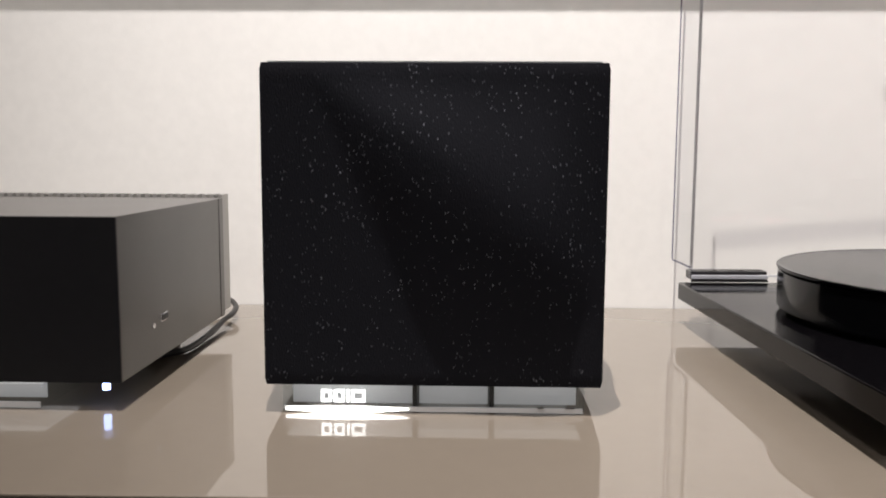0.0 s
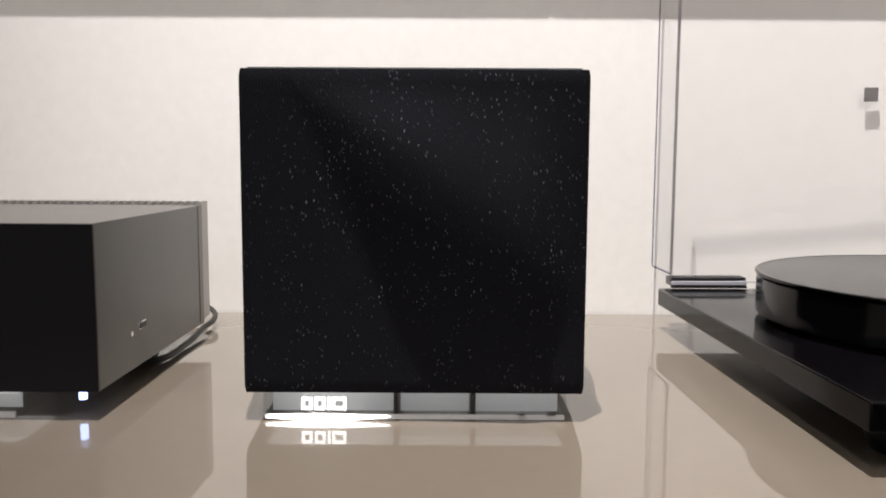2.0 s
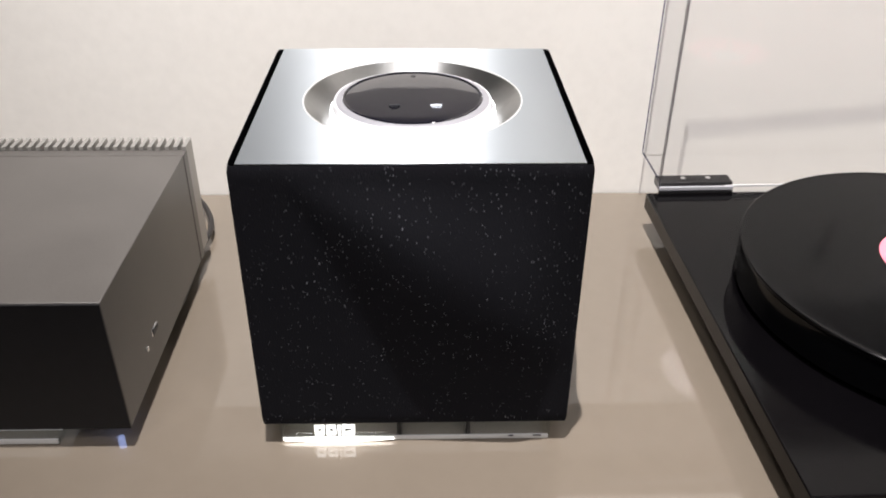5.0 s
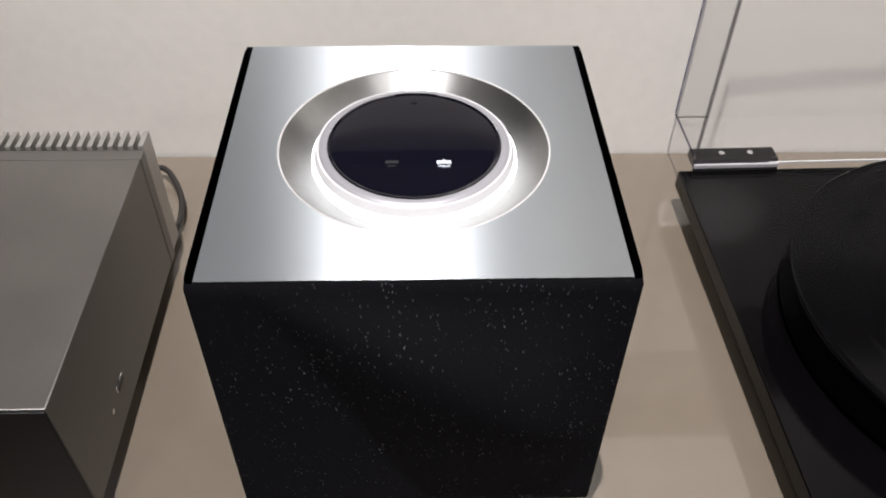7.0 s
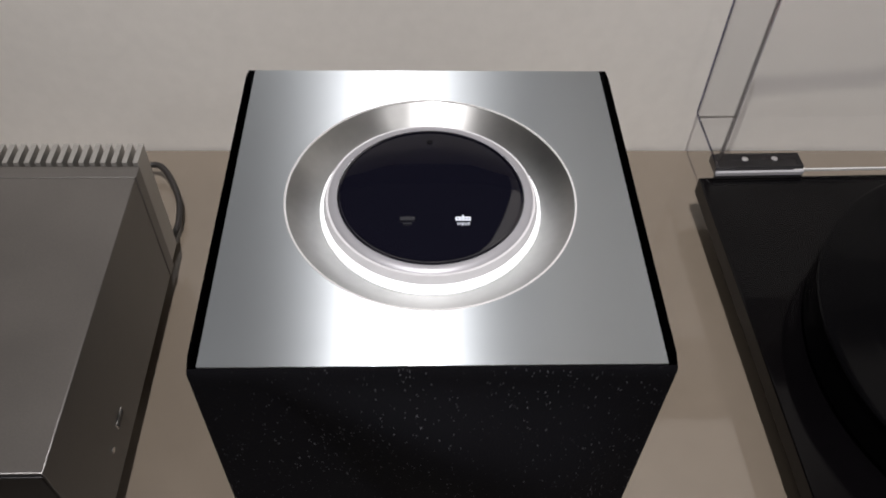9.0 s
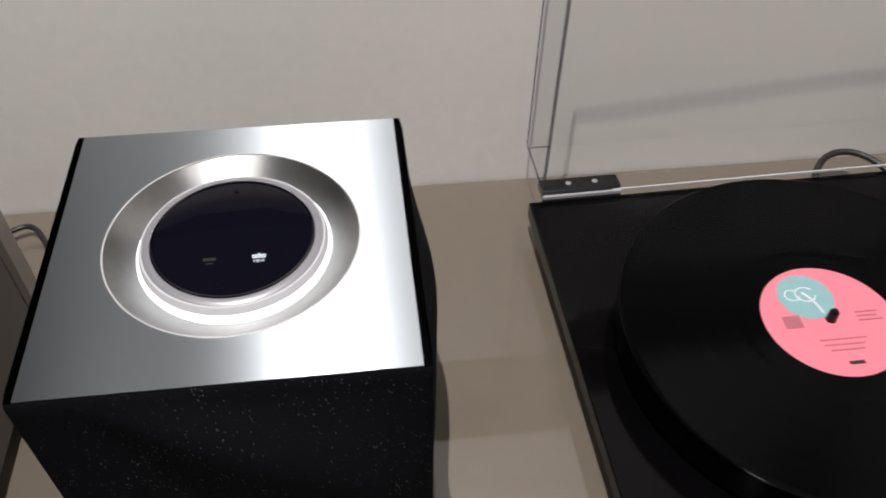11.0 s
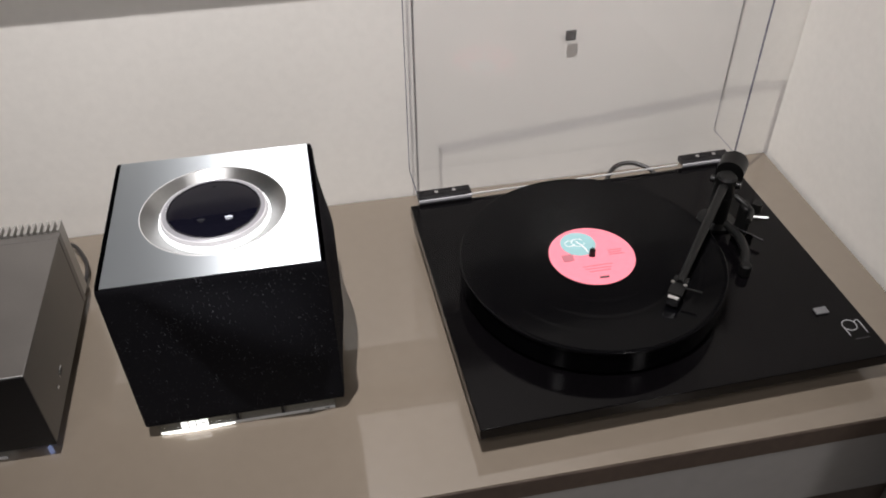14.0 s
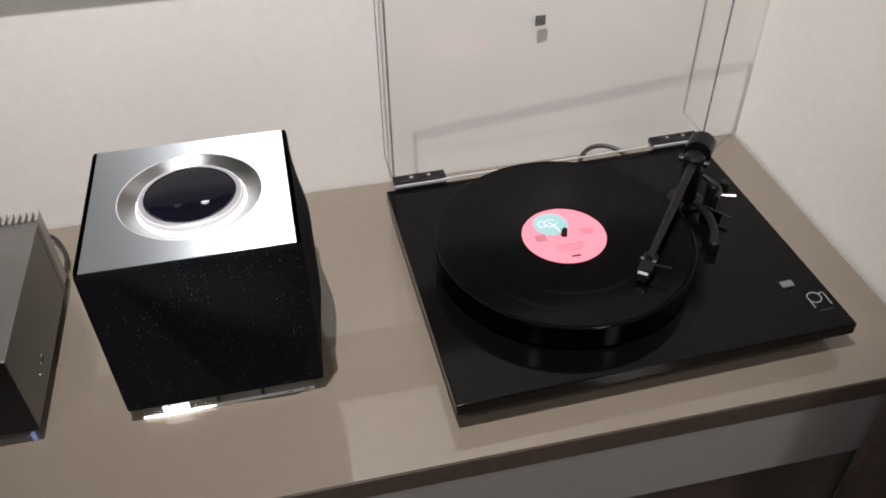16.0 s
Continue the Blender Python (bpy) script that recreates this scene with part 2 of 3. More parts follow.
def rod(bm, a, b, r, seg=20, r2=None):
    a, b = Vector(a), Vector(b)
    d = b - a
    m = Matrix.Translation((a + b) / 2) @ d.to_track_quat("Z", "Y").to_matrix().to_4x4()
    bmesh.ops.create_cone(bm, cap_ends=True, segments=seg, radius1=r, radius2=r if r2 is None else r2, depth=d.length, matrix=m)
    return bm


def hose(bm, points, r, seg=10, steps=8):
    """A round cable that glides through the points."""
    pts = [Vector(p) for p in points]
    line = []
    for i in range(len(pts) - 1):
        p0, p1, p2, p3 = pts[max(i - 1, 0)], pts[i], pts[i + 1], pts[min(i + 2, len(pts) - 1)]
        for s in range(steps):
            t = s / steps
            line.append(0.5 * (2 * p1 + (p2 - p0) * t + (2 * p0 - 5 * p1 + 4 * p2 - p3) * t * t + (3 * p1 - p0 - 3 * p2 + p3) * t ** 3))
    line.append(pts[-1])
    rings = []
    for i, p in enumerate(line):
        d = (line[min(i + 1, len(line) - 1)] - line[max(i - 1, 0)]).normalized()
        side = d.cross(Vector((0, 0, 1)))
        side = side.normalized() if side.length > 1e-4 else Vector((1, 0, 0))
        up = side.cross(d)
        rings.append([bm.verts.new(p + r * (side * math.cos(2 * math.pi * k / seg) + up * math.sin(2 * math.pi * k / seg))) for k in range(seg)])
    for a, b in zip(rings, rings[1:]):
        for k in range(seg):
            bm.faces.new((a[k], a[(k + 1) % seg], b[(k + 1) % seg], b[k]))
    bm.faces.new(rings[0])
    bm.faces.new(rings[-1])
    return bm


def part(name, bm, mat, parent=None, label="", smooth=True):
    bmesh.ops.recalc_face_normals(bm, faces=bm.faces[:])
    bmesh.ops.scale(bm, vec=(U, U, U), verts=bm.verts[:])
    flat = [f.material_index == 1 for f in bm.faces]
    for f in bm.faces:
        f.material_index = 0
    me = bpy.data.meshes.new(name)
    bm.to_mesh(me)
    bm.free()
    me.materials.append(mat)
    if smooth:
        me.set_sharp_from_angle(angle=radians(32))
        me.polygons.foreach_set("use_smooth", [not f for f in flat])
    ob = new(name, me)
    if parent:
        ob.parent = parent
        ob.matrix_parent_inverse = parent.matrix_world.inverted()
    return tagged(ob, label)


def B():
    return bmesh.new()


def thing(name, at, label, category, group="", kind=""):
    ob = new(name)
    ob.location = Vector(at) * U
    ob.empty_display_size = 0.02
    bpy.context.view_layer.update()
    return tagged(ob, label, category, group, kind)


# ---- the room ----
tagged(part("wall_back", box(B(), -3.0, 3.0, WALL_Y, WALL_Y + 0.1, -0.8, 2.7), WALL, smooth=False), "plain off-white painted wall behind the table", "wall", kind="structure")
tagged(part("wall_side", box(B(), SIDE_X, SIDE_X + 0.1, -0.16, WALL_Y - 0.002, -0.8, 2.7), WALL, smooth=False), "short off-white return wall at the end of the table", "wall", kind="structure")
tagged(part("wall_right", box(B(), 3.0, 3.1, -4.0, WALL_Y, -0.8, 2.7), WALL, smooth=False), "off-white far wall of the shop", "wall", kind="structure")
tagged(part("wall_left", box(B(), -3.1, -3.0, -4.0, WALL_Y, -0.8, 2.7), WALL, smooth=False), "off-white wall of the shop", "wall", kind="structure")
tagged(part("wall_front", box(B(), -3.0, 3.0, -4.1, -4.0, -0.8, 2.7), WALL, smooth=False), "off-white wall behind the viewer", "wall", kind="structure")
tagged(part("floor", box(B(), -3.1, 3.1, -4.1, WALL_Y + 0.1, -0.9, -0.8), FLOOR, smooth=False), "dark brown floor", "floor", kind="structure")
tagged(part("ceiling", box(B(), -3.1, 3.1, -4.1, WALL_Y + 0.1, 2.7, 2.8), CEIL, smooth=False), "white ceiling", "ceiling", kind="structure")
# Unseen shelf, added to cast the shadow band high on the wall.
tagged(part("shade_shelf", box(B(), 0.1202, SIDE_X - 0.004, 0.3500, WALL_Y - 0.002, 0.455, 0.480, 0.002), WALL), "unseen white shelf added to shade the upper wall", "shelf", kind="structure")
# Unseen panel, added to continue that band and darken the table's reflection.
tagged(part("shade_panel", box(B(), -1.6, 0.120, 0.3500, WALL_Y - 0.002, 0.455, 1.35, 0.002), PANEL), "unseen dark panel added for wall shade and table reflection", "wall panel", kind="structure")

table = thing("display_table", (-0.3, 0.1, -0.8), "glossy beige lacquered display table with a dark edge band", "table")
part("tabletop", box(B(), -1.6, 0.83, -0.1335, WALL_Y - 0.002, -0.0022, 0.0, 0.0008), LACQUER, table)
part("edge_band", box(B(), -1.6, 0.828, -0.1340, WALL_Y - 0.004, -0.033, -0.0026, 0.001), EDGE, table, "dark brown edge band")
part("body", box(B(), -1.58, 0.826, -0.09, WALL_Y - 0.01, -0.79, -0.034), EDGE, table)
for x0, x1 in ((-1.56, -0.42), (-0.414, 0.822)):
    part("drawer_front", box(B(), x0, x1, -0.128, -0.0905, -0.157, -0.036, 0.0015), DRAWER, table, "plain grey drawer front")


# ---- cube loudspeaker ----
SX, SD, SB, ST = 0.1104, 0.214, 0.019, 0.2252
CX, CY = 0.0, 0.1075


def ease(a):
    a = max(0.0, min(1.0, a))
    return a * a * (3 - 2 * a)


WAVE_FOOT = ((0.0, 0.98), (0.17, 0.90), (0.21, 0.80), (0.29, 0.53), (0.38, 0.32), (0.46, 0.14), (0.56, 0.055), (0.66, 0.03), (0.85, 0.05), (0.94, 0.16), (1.0, 0.30))


def wave(x, z):
    """How far the moulded front stands out: one lobe with a crest that falls from the upper corner across the face."""
    u, w = (x + SX) / (2 * SX), (z - SB) / (ST - SB)
    k = next(i for i in range(len(WAVE_FOOT) - 1) if u <= WAVE_FOOT[i + 1][0] + 1e-9)
    (u0, w0), (u1, w1) = WAVE_FOOT[k], WAVE_FOOT[k + 1]
    foot = w0 + (w1 - w0) * (u - u0) / (u1 - u0)
    crest = max(0.88 - 0.70 * (u - 0.24), foot + 0.02)
    high = 0.0125 * ease((u - 0.12) / 0.45) * ease((1 - u) / 0.22)
    s = (1 - w) / max(1 - crest, 0.02) if w > crest else (w - foot) / (crest - foot)
    return high * (0.5 - 0.5 * math.cos(math.pi * max(0.0, min(1.0, s))))


def grille():
    """Cloth skin: a front with a moulded wave, and sides that swell in the middle below the top rim."""
    bm = B()
    ny, nz, nx, rc = 28, 48, 48, 0.003

    def swell(y, z):
        k = max(0.0, min(1.0, (ST - z) / 0.05))
        low = max(0.0, min(1.0, (z - SB) / 0.05))
        return 0.0120 * math.sin(math.pi * min(max(y / SD, 0), 1)) ** 1.7 * k * k * (3 - 2 * k) * (0.4 + 0.6 * low)
    loops = []
    for i in range(nz + 1):
        z = SB + (ST - SB) * i / nz
        inset = 0.001 if i in (0, nz) else 0.0
        ring = []
        right = [(SX + swell(SD * j / ny, z) - inset - (rc if j in (0, ny) else 0), SD * j / ny + (inset if j == 0 else -inset if j == ny else 0)) for j in range(ny + 1)]
        right.insert(1, (SX - inset - rc * 0.3, rc * 0.3))
        right.insert(-1, (SX - inset - rc * 0.3, SD - rc * 0.3))
        for x, y in right:
            ring.append(bm.verts.new((x, y, z)))
        for x, y in reversed(right):
            ring.append(bm.verts.new((-x, y, z)))
        for j in range(1, nx):
            x = (SX - inset - rc) * (2 * j / nx - 1)
            ring.append(bm.verts.new((x, inset - wave(x, z), z)))
        loops.append(ring)
    for a, b in zip(loops, loops[1:]):
        for k in range(len(a)):
            bm.faces.new((a[k], a[(k + 1) % len(a)], b[(k + 1) % len(a)], b[k]))
    bm.faces.new(loops[0])
    return bm


def top_plate():
    """Square metal plate with a round opening that runs down into a bowl."""
    bm = B()
    seg, h, r0 = 128, 0.1043, 0.0760
    z1 = 0.2261
    outer, rim = [], []
    for i in range(seg):
        a = 2 * math.pi * i / seg
        c, s = math.cos(a), math.sin(a)
        k = h / max(abs(c), abs(s))
        outer.append(bm.verts.new((CX + c * k, CY + s * k * (1.019 if s < 0 else 1.0), z1)))
        rim.append(bm.verts.new((CX + c * r0, CY + s * r0, z1)))
    skirt = [bm.verts.new((v.co.x, v.co.y, 0.2240)) for v in outer]
    for i in range(seg):
        j = (i + 1) % seg
        bm.faces.new((outer[i], outer[j], rim[j], rim[i]))
        bm.faces.new((outer[i], skirt[i], skirt[j], outer[j]))
    uv = bm.loops.layers.uv.new("brush")
    for f in bm.faces:
        for lp in f.loops:
            lp[uv].uv = (lp.vert.co.y * 5, -lp.vert.co.x * 5)
    return bm


speaker = thing("cube_speaker", (0, 0.1, 0), "black cloth cube loudspeaker with brushed aluminium top on clear base", "loudspeaker")
part("grille", grille(), CLOTH, speaker, "black woven grille cloth with glints painted as pale flecks")
part("top_plate", top_plate(), ALU, speaker, "brushed aluminium top plate", smooth=False)
part("bowl", turned(B(), CX, CY, [(0.0759, 0.2257), (0.0728, 0.2235), (0.0645, 0.2165), (0.058, 0.2135), (0.050, 0.213)], 128), ALU_RING, speaker, "turned aluminium bowl round the dial")
part("bowl_rim", turned(B(), CX, CY, [(0.0754, 0.2259), (0.0757, 0.2265), (0.0763, 0.2265), (0.0766, 0.2262)], 128), RIM, speaker, "polished rim of the bowl")
dial = part("dial", turned(B(), CX, CY, [(0.0566, 0.2202), (0.0560, 0.2226), (0.0550, 0.2250), (0.0538, 0.2251)], 128), FROST, speaker, "frosted grey dial wall")
part("lit_ring", turned(B(), CX, CY, [(0.0556, 0.2131), (0.0578, 0.2137), (0.0586, 0.2158), (0.0580, 0.2192), (0.0566, 0.2202)], 128), LIT_RING, dial, "glowing white ring round the dial")
part("bezel", turned(B(), CX, CY, [(0.0538, 0.2251), (0.0525, 0.2260), (0.0500, 0.2265), (0.0491, 0.2264)], 128), BEZEL, dial, "grey metal bezel")
part("glass_rim", turned(B(), CX, CY, [(0.0491, 0.2263), (0.0487, 0.2269), (0.0481, 0.2271), (0.0474, 0.2268)], 128), GLASS_BLACK, dial, "polished black rim of the display")
screen = part("display", turned(B(), CX, CY, [(0.0488, 0.2261), (0.045, 0.2266), (0.03, 0.2272), (0, 0.2275)], 128), GLASS_BLACK, speaker, "round black glass display")


def bars(rects, z, lift=0.0006):
    bm = B()
    for x0, x1, y0, y1 in rects:
        box(bm, x0, x1, y0, y1, z, z + lift)
    return bm


part("input_icon", bars([(0.0122, 0.0200, 0.0885, 0.0892), (0.0122, 0.0200, 0.0866, 0.0873), (0.0122, 0.0130, 0.0873, 0.0885), (0.0192, 0.0200, 0.0873, 0.0885), (0.0135, 0.0187, 0.0877, 0.0881), (0.0157, 0.0165, 0.0892, 0.0904)], 0.2275, 0.0003), ICON, screen, "lit white input icon")
def word(text, x, y, z, size):
    """A flat word, drawn with the built-in font, centred at x."""
    cu = bpy.data.curves.new("word", "FONT")
    cu.body, cu.size, cu.align_x, cu.extrude = text, size, "CENTER", 0.0002
    ob = new("word", cu)
    bpy.context.view_layer.update()
    me = bpy.data.meshes.new_from_object(ob.evaluated_get(bpy.context.evaluated_depsgraph_get()))
    bpy.data.objects.remove(ob)
    bm = B()
    bm.from_mesh(me)
    bmesh.ops.translate(bm, vec=(x, y, z), verts=bm.verts[:])
    return bm


part("icon_word", word("input", 0.0161, 0.0836, 0.2277, 0.0032), ICON, screen, "small lit word under the icon", smooth=False)
part("dim_icon", bars([(-0.016, -0.0085, 0.0866, 0.0890), (-0.0145, -0.010, 0.0840, 0.0848)], 0.2275), ICON_DIM, screen, "faint icon")
part("sensor", disc(B(), 0.0, 0.1465, 0.0017, 0.2265, 0.2272, 20), DARK_METAL, screen)
base = part("base", box(B(), -0.099, 0.099, 0.004, 0.190, 0.0, SB - 0.0005, 0.0008), ACRYLIC, speaker, "clear acrylic base block")
for x in (-0.012, 0.0385):
    part("base_support", box(B(), x - 0.0016, x + 0.0016, 0.006, 0.15, 0.0005, SB - 0.001), BLACK_MATT, base, "dark strut inside the clear base")
# Added plate: its glow brightens the block from above.
part("base_fill", box(B(), -0.097, 0.097, 0.008, 0.188, 0.0172, SB - 0.0008), GLOW_PLATE, base, "added glowing plate that brightens the clear base")
part("base_glow_edge", box(B(), -0.0975, 0.0975, 0.0022, 0.0036, 0.0012, 0.0042), WHITE_EDGE, base, "frosted bright lower edge of the base")


def mark(a, w, h, t=0.0015, z=0.0075):
    """One lit shape: a hollow frame, or a bar where it is as wide as its stroke."""
    bm = B()
    if w <= t:
        return box(bm, a, a + t, 0.0010, 0.0030, z, z + h)
    loops = []
    for y in (0.0010, 0.0030):
        for d in (0.0, t):
            loops.append([bm.verts.new((x, y, k)) for x, k in ((a + d, z + d), (a + w - d, z + d), (a + w - d, z + h - d), (a + d, z + h - d))])
    for p, q in ((0, 1), (1, 3), (3, 2), (2, 0)):
        for k in range(4):
            n = (k + 1) % 4
            bm.faces.new((loops[p][k], loops[p][n], loops[q][n], loops[q][k]))
    bmesh.ops.recalc_face_normals(bm, faces=bm.faces)
    return bm


part("base_print", bars([(0.068, 0.072, 0.0006, 0.0012), (0.086, 0.092, 0.0006, 0.0012)], 0.0046, 0.0010), BLACK_INK, base, "small dark print on the base", smooth=False)


def lit_edge():
    """A strip of light that is thickest under the mark and thins out to both ends."""
    bm = B()
    steps = 24
    for k in range(steps):
        a, b = -0.096 + k * 0.080 / steps, -0.096 + (k + 1) * 0.080 / steps
        swell = max(0.0, 1 - ((a + b) / 2 + 0.059) ** 2 / 0.037 ** 2 * 0.8)
        box(bm, a, b, 0.0012, 0.0020, 0.0026 - 0.0024 * swell, 0.0032 + 0.0014 * swell)
    return bm


part("base_lit_edge", lit_edge(), LOGO_SOFT, base, "glowing left part of the base edge", smooth=False)
# Added panels glow so that the clear block looks pale.
for x0, x1 in ((-0.0955, -0.0142), (-0.0098, 0.0363), (0.0407, 0.0955)):
    part("fill_panel", box(B(), x0, x1, 0.0210, 0.0225, 0.0012, 0.0168), GLOW_PANEL, base, "added glowing grey panel inside the clear base")
for a, w in ((0.0, 0.0066), (0.0084, 0.0066), (0.0168, 0.0015), (0.0198, 0.0088)):
    part("lit_mark", mark(-0.0730 + a, w, 0.0078), LOGO_LIGHT, base, "glowing white shape of the maker's mark", smooth=False)


# ---- amplifier ----
AX1, AX0, AY0, AY1, AB, AT = -0.203, -0.470, 0.002, 0.232, 0.019, 0.128
amp = thing("amplifier", (-0.33, 0.13, 0), "grey metal hi-fi amplifier with black front and rear cooling fins", "amplifier")
part("case", box(B(), AX0, AX1, AY0 - 0.0022, AY1 - 0.012, AB, AT, 0.0008), AMP_GREY, amp)
part("front_panel", box(B(), AX0, AX1, AY0 - 0.0042, AY0 - 0.0025, AB, AT - 0.0004, 0.0004), AMP_FRONT, amp, "flat black front panel")
part("rear_plate", box(B(), AX0 - 0.0006, AX1 + 0.0006, AY1 - 0.0117, AY1 - 0.0005, AB, AT, 0.0006), AMP_GREY, amp, "rear heat sink plate")
fin_mesh = None
n_fin = 36
for k in range(n_fin):
    x = AX1 - 0.0012 - k * (AX1 - AX0 - 0.0035) / (n_fin - 1)
    if fin_mesh is None:
        f = part("fin", box(B(), AX1 - 0.0036, AX1, AY1, AY1 + 0.0195, AB + 0.004, AT + 0.003), FIN, amp, smooth=False)
        fin_mesh = f.data
    else:
        f = new("fin", fin_mesh)
        f.parent = amp
        f.matrix_parent_inverse = amp.matrix_world.inverted()
        f.location = Vector((x - (AX1 - 0.0012), 0, 0)) * U
socket = part("usb_socket", box(B(), AX1 - 0.001, AX1 + 0.0008, 0.070, 0.084, 0.0450, 0.0510, 0.0006), CHROME, amp, "small metal data socket")
part("slot", box(B(), AX1 + 0.0009, AX1 + 0.0013, 0.0712, 0.0828, 0.0460, 0.0500), BLACK_INK, socket)
part("jack", rod(B(), (AX1 - 0.001, 0.0555, 0.0452), (AX1 + 0.0010, 0.0555, 0.0452), 0.0020), CHROME, amp, "small chrome headphone jack")
foot = part("foot", box(B(), AX0 + 0.03, AX1 - 0.056, 0.004, 0.06, 0.0, AB - 0.0012, 0.0008), ACRYLIC, amp, "clear acrylic front foot")
# Glow of the two added plates stands in for light the foot reflects.
part("foot_fill", box(B(), AX0 + 0.031, AX1 - 0.057, 0.006, 0.058, AB - 0.0034, AB - 0.0022), GLOW_PLATE, foot, "added glowing plate in the top of the clear foot")
part("foot_fill_panel", box(B(), AX0 + 0.031, AX1 - 0.057, 0.0120, 0.0132, 0.0048, AB - 0.0036), GLOW_PANEL, foot, "added glowing grey panel inside the clear foot")
part("foot_edge", box(B(), AX0 + 0.031, AX1 - 0.057, 0.0025, 0.0036, 0.0005, 0.0045), WHITE_EDGE, foot)
part("rear_foot", disc(B(), AX1 - 0.05, 0.21, 0.014, 0.0, AB - 0.0004, 32, 0.001), BLACK_MATT, amp)
part("rear_foot", disc(B(), AX0 + 0.05, 0.21, 0.014, 0.0, AB - 0.0004, 32, 0.001), BLACK_MATT, amp)
part("under_light", disc(B(), AX1 - 0.0190, 0.018, 0.0026, AB - 0.0100, AB - 0.0004, 24), BLUE_LED, amp, "blue-white lamp under the case")

cable = part("power_cable", hose(B(), [(-0.26, 0.12, 0.0035), (-0.218, 0.15, 0.0035), (-0.213, 0.21, 0.0038), (-0.214, 0.262, 0.007), (-0.211, 0.288, 0.010), (-0.217, 0.318, 0.012), (-0.236, 0.35, 0.014), (-0.255, 0.350, 0.014), (-0.280, 0.32, 0.018), (-0.290, 0.2535, 0.028)], 0.0027), CABLE)
tagged(cable, "dark power cable lying behind the amplifier", "cable")


# ---- turntable ----
TX0, TX1, TY0, TY1, TB, TT = 0.241, 0.7335, -0.088, 0.3125, 0.0250, 0.042
RX, RY, RZ, RR = 0.435, 0.1125, 0.0808, 0.1645
deck = thing("turntable", (RX, RY, 0), "gloss black turntable with its clear lid raised, on the table", "turntable")
part("plinth", box(B(), TX0, TX1, TY0, TY1, TB, TT, 0.0012, 3), PLINTH, deck, "gloss black laminate plinth")
for x, y in ((TX0 + 0.045, TY0 + 0.045), (TX1 - 0.045, TY0 + 0.045), ((TX0 + TX1) / 2, TY1 - 0.045)):
    part("foot", turned(B(), x, y, [(0, 0), (0.017, 0), (0.019, 0.004), (0.024, TB - 0.002), (0.024, TB), (0, TB)], 40), BLACK_MATT, deck, "black rubber foot")
part("subplatter", disc(B(), RX, RY, 0.05, TT, 0.0463, 64), BLACK_MATT, deck)
part("platter", disc(B(), RX, RY, 0.1632, 0.0465, 0.0775, 160, 0.0012), PLATTER, deck, "thick gloss black platter")
part("spindle", turned(B(), RX, RY, [(0, 0.0773), (0.0038, 0.0773), (0.0038, 0.0895), (0.002, 0.092), (0, 0.0925)], 24), ARM_BLACK, deck)


def vinyl():
    """A pressed disc: raised label land, run-out and fine ridges, raised outer bead."""
    prof = [(0.0042, RZ - 0.003), (RR - 0.001, RZ - 0.003), (RR, RZ - 0.002), (RR, RZ - 0.0007), (RR - 0.001, RZ)]
    r = RR - 0.004
    k = 0
    while r > 0.072:
        prof.append((r, RZ - (0.00058 if k % 2 else 0.0005)))
        r -= 0.0011 if k % 22 else 0.003
        k += 1
    prof += [(0.066, RZ - 0.0005), (0.056, RZ - 0.0003), (0.0042, RZ - 0.0003)]
    return turned(B(), RX, RY, prof, 192)


record = thing("record", (RX, RY, RZ - 0.003), "black vinyl record with a pink and blue centre label", "record")
part("disc", vinyl(), VINYL, record)
label = part("label", turned(B(), RX, RY, [(0.0043, RZ - 0.0002), (0.0043, RZ + 0.0001), (0.0535, RZ + 0.0001), (0.0538, RZ - 0.0003)], 96), PINK, record, "round pink paper label")


LZ = RZ + 0.0004
part("blue_print", disc(B(), RX - 0.0105, RY + 0.024, 0.0225, RZ - 0.0002, LZ, 48), BLUE, label, "pale blue round print")


def swirl():
    bm = B()
    for cx, w in ((-0.021, 0.006), (-0.010, 0.008)):
        ring = []
        for i in range(28):
            a = math.pi * (0.2 + 1.7 * i / 27)
            ring.append((RX + cx + w * math.cos(a), RY + 0.026 + w * 0.9 * math.sin(a), LZ + 0.0003))
        hose(bm, ring, 0.0005, 6, 2)
    hose(bm, [(RX - 0.012, RY + 0.028, LZ + 0.0003), (RX - 0.006, RY + 0.018, LZ + 0.0003), (RX - 0.003, RY + 0.006, LZ + 0.0003)], 0.0009, 6, 4)
    return bm


part("white_print", swirl(), WHITE_INK, label, "white curled line print")
part("grey_print", bars([(RX - 0.038, RX - 0.024, RY - 0.006, RY + 0.006), (RX + 0.022, RX + 0.040, RY + 0.004, RY + 0.0055), (RX + 0.022, RX + 0.038, RY + 0.0, RY + 0.0015), (RX + 0.022, RX + 0.041, RY - 0.004, RY - 0.0025), (RX - 0.018, RX + 0.02, RY - 0.020, RY - 0.0188), (RX - 0.016, RX + 0.016, RY - 0.025, RY - 0.0238), (RX - 0.013, RX + 0.014, RY - 0.030, RY - 0.0288)], LZ - 0.0002, 0.0003), INK, label, "small grey printed lines", smooth=False)
part("black_print", bars([(RX - 0.004, RX + 0.008, RY - 0.043, RY - 0.040)], LZ - 0.0002, 0.0003), BLACK_INK, label, smooth=False)

# tone arm
PIV, HEAD = Vector((0.645, 0.183, 0.109)), Vector((0.508, 0.0235, 0.0990))
arm = part("tonearm", rod(B(), PIV, HEAD, 0.0062, 24, 0.0046), ARM_BLACK, deck, "straight matt black tonearm")
d = (HEAD - PIV).normalized()
side = d.cross(Vector((0, 0, 1))).normalized()
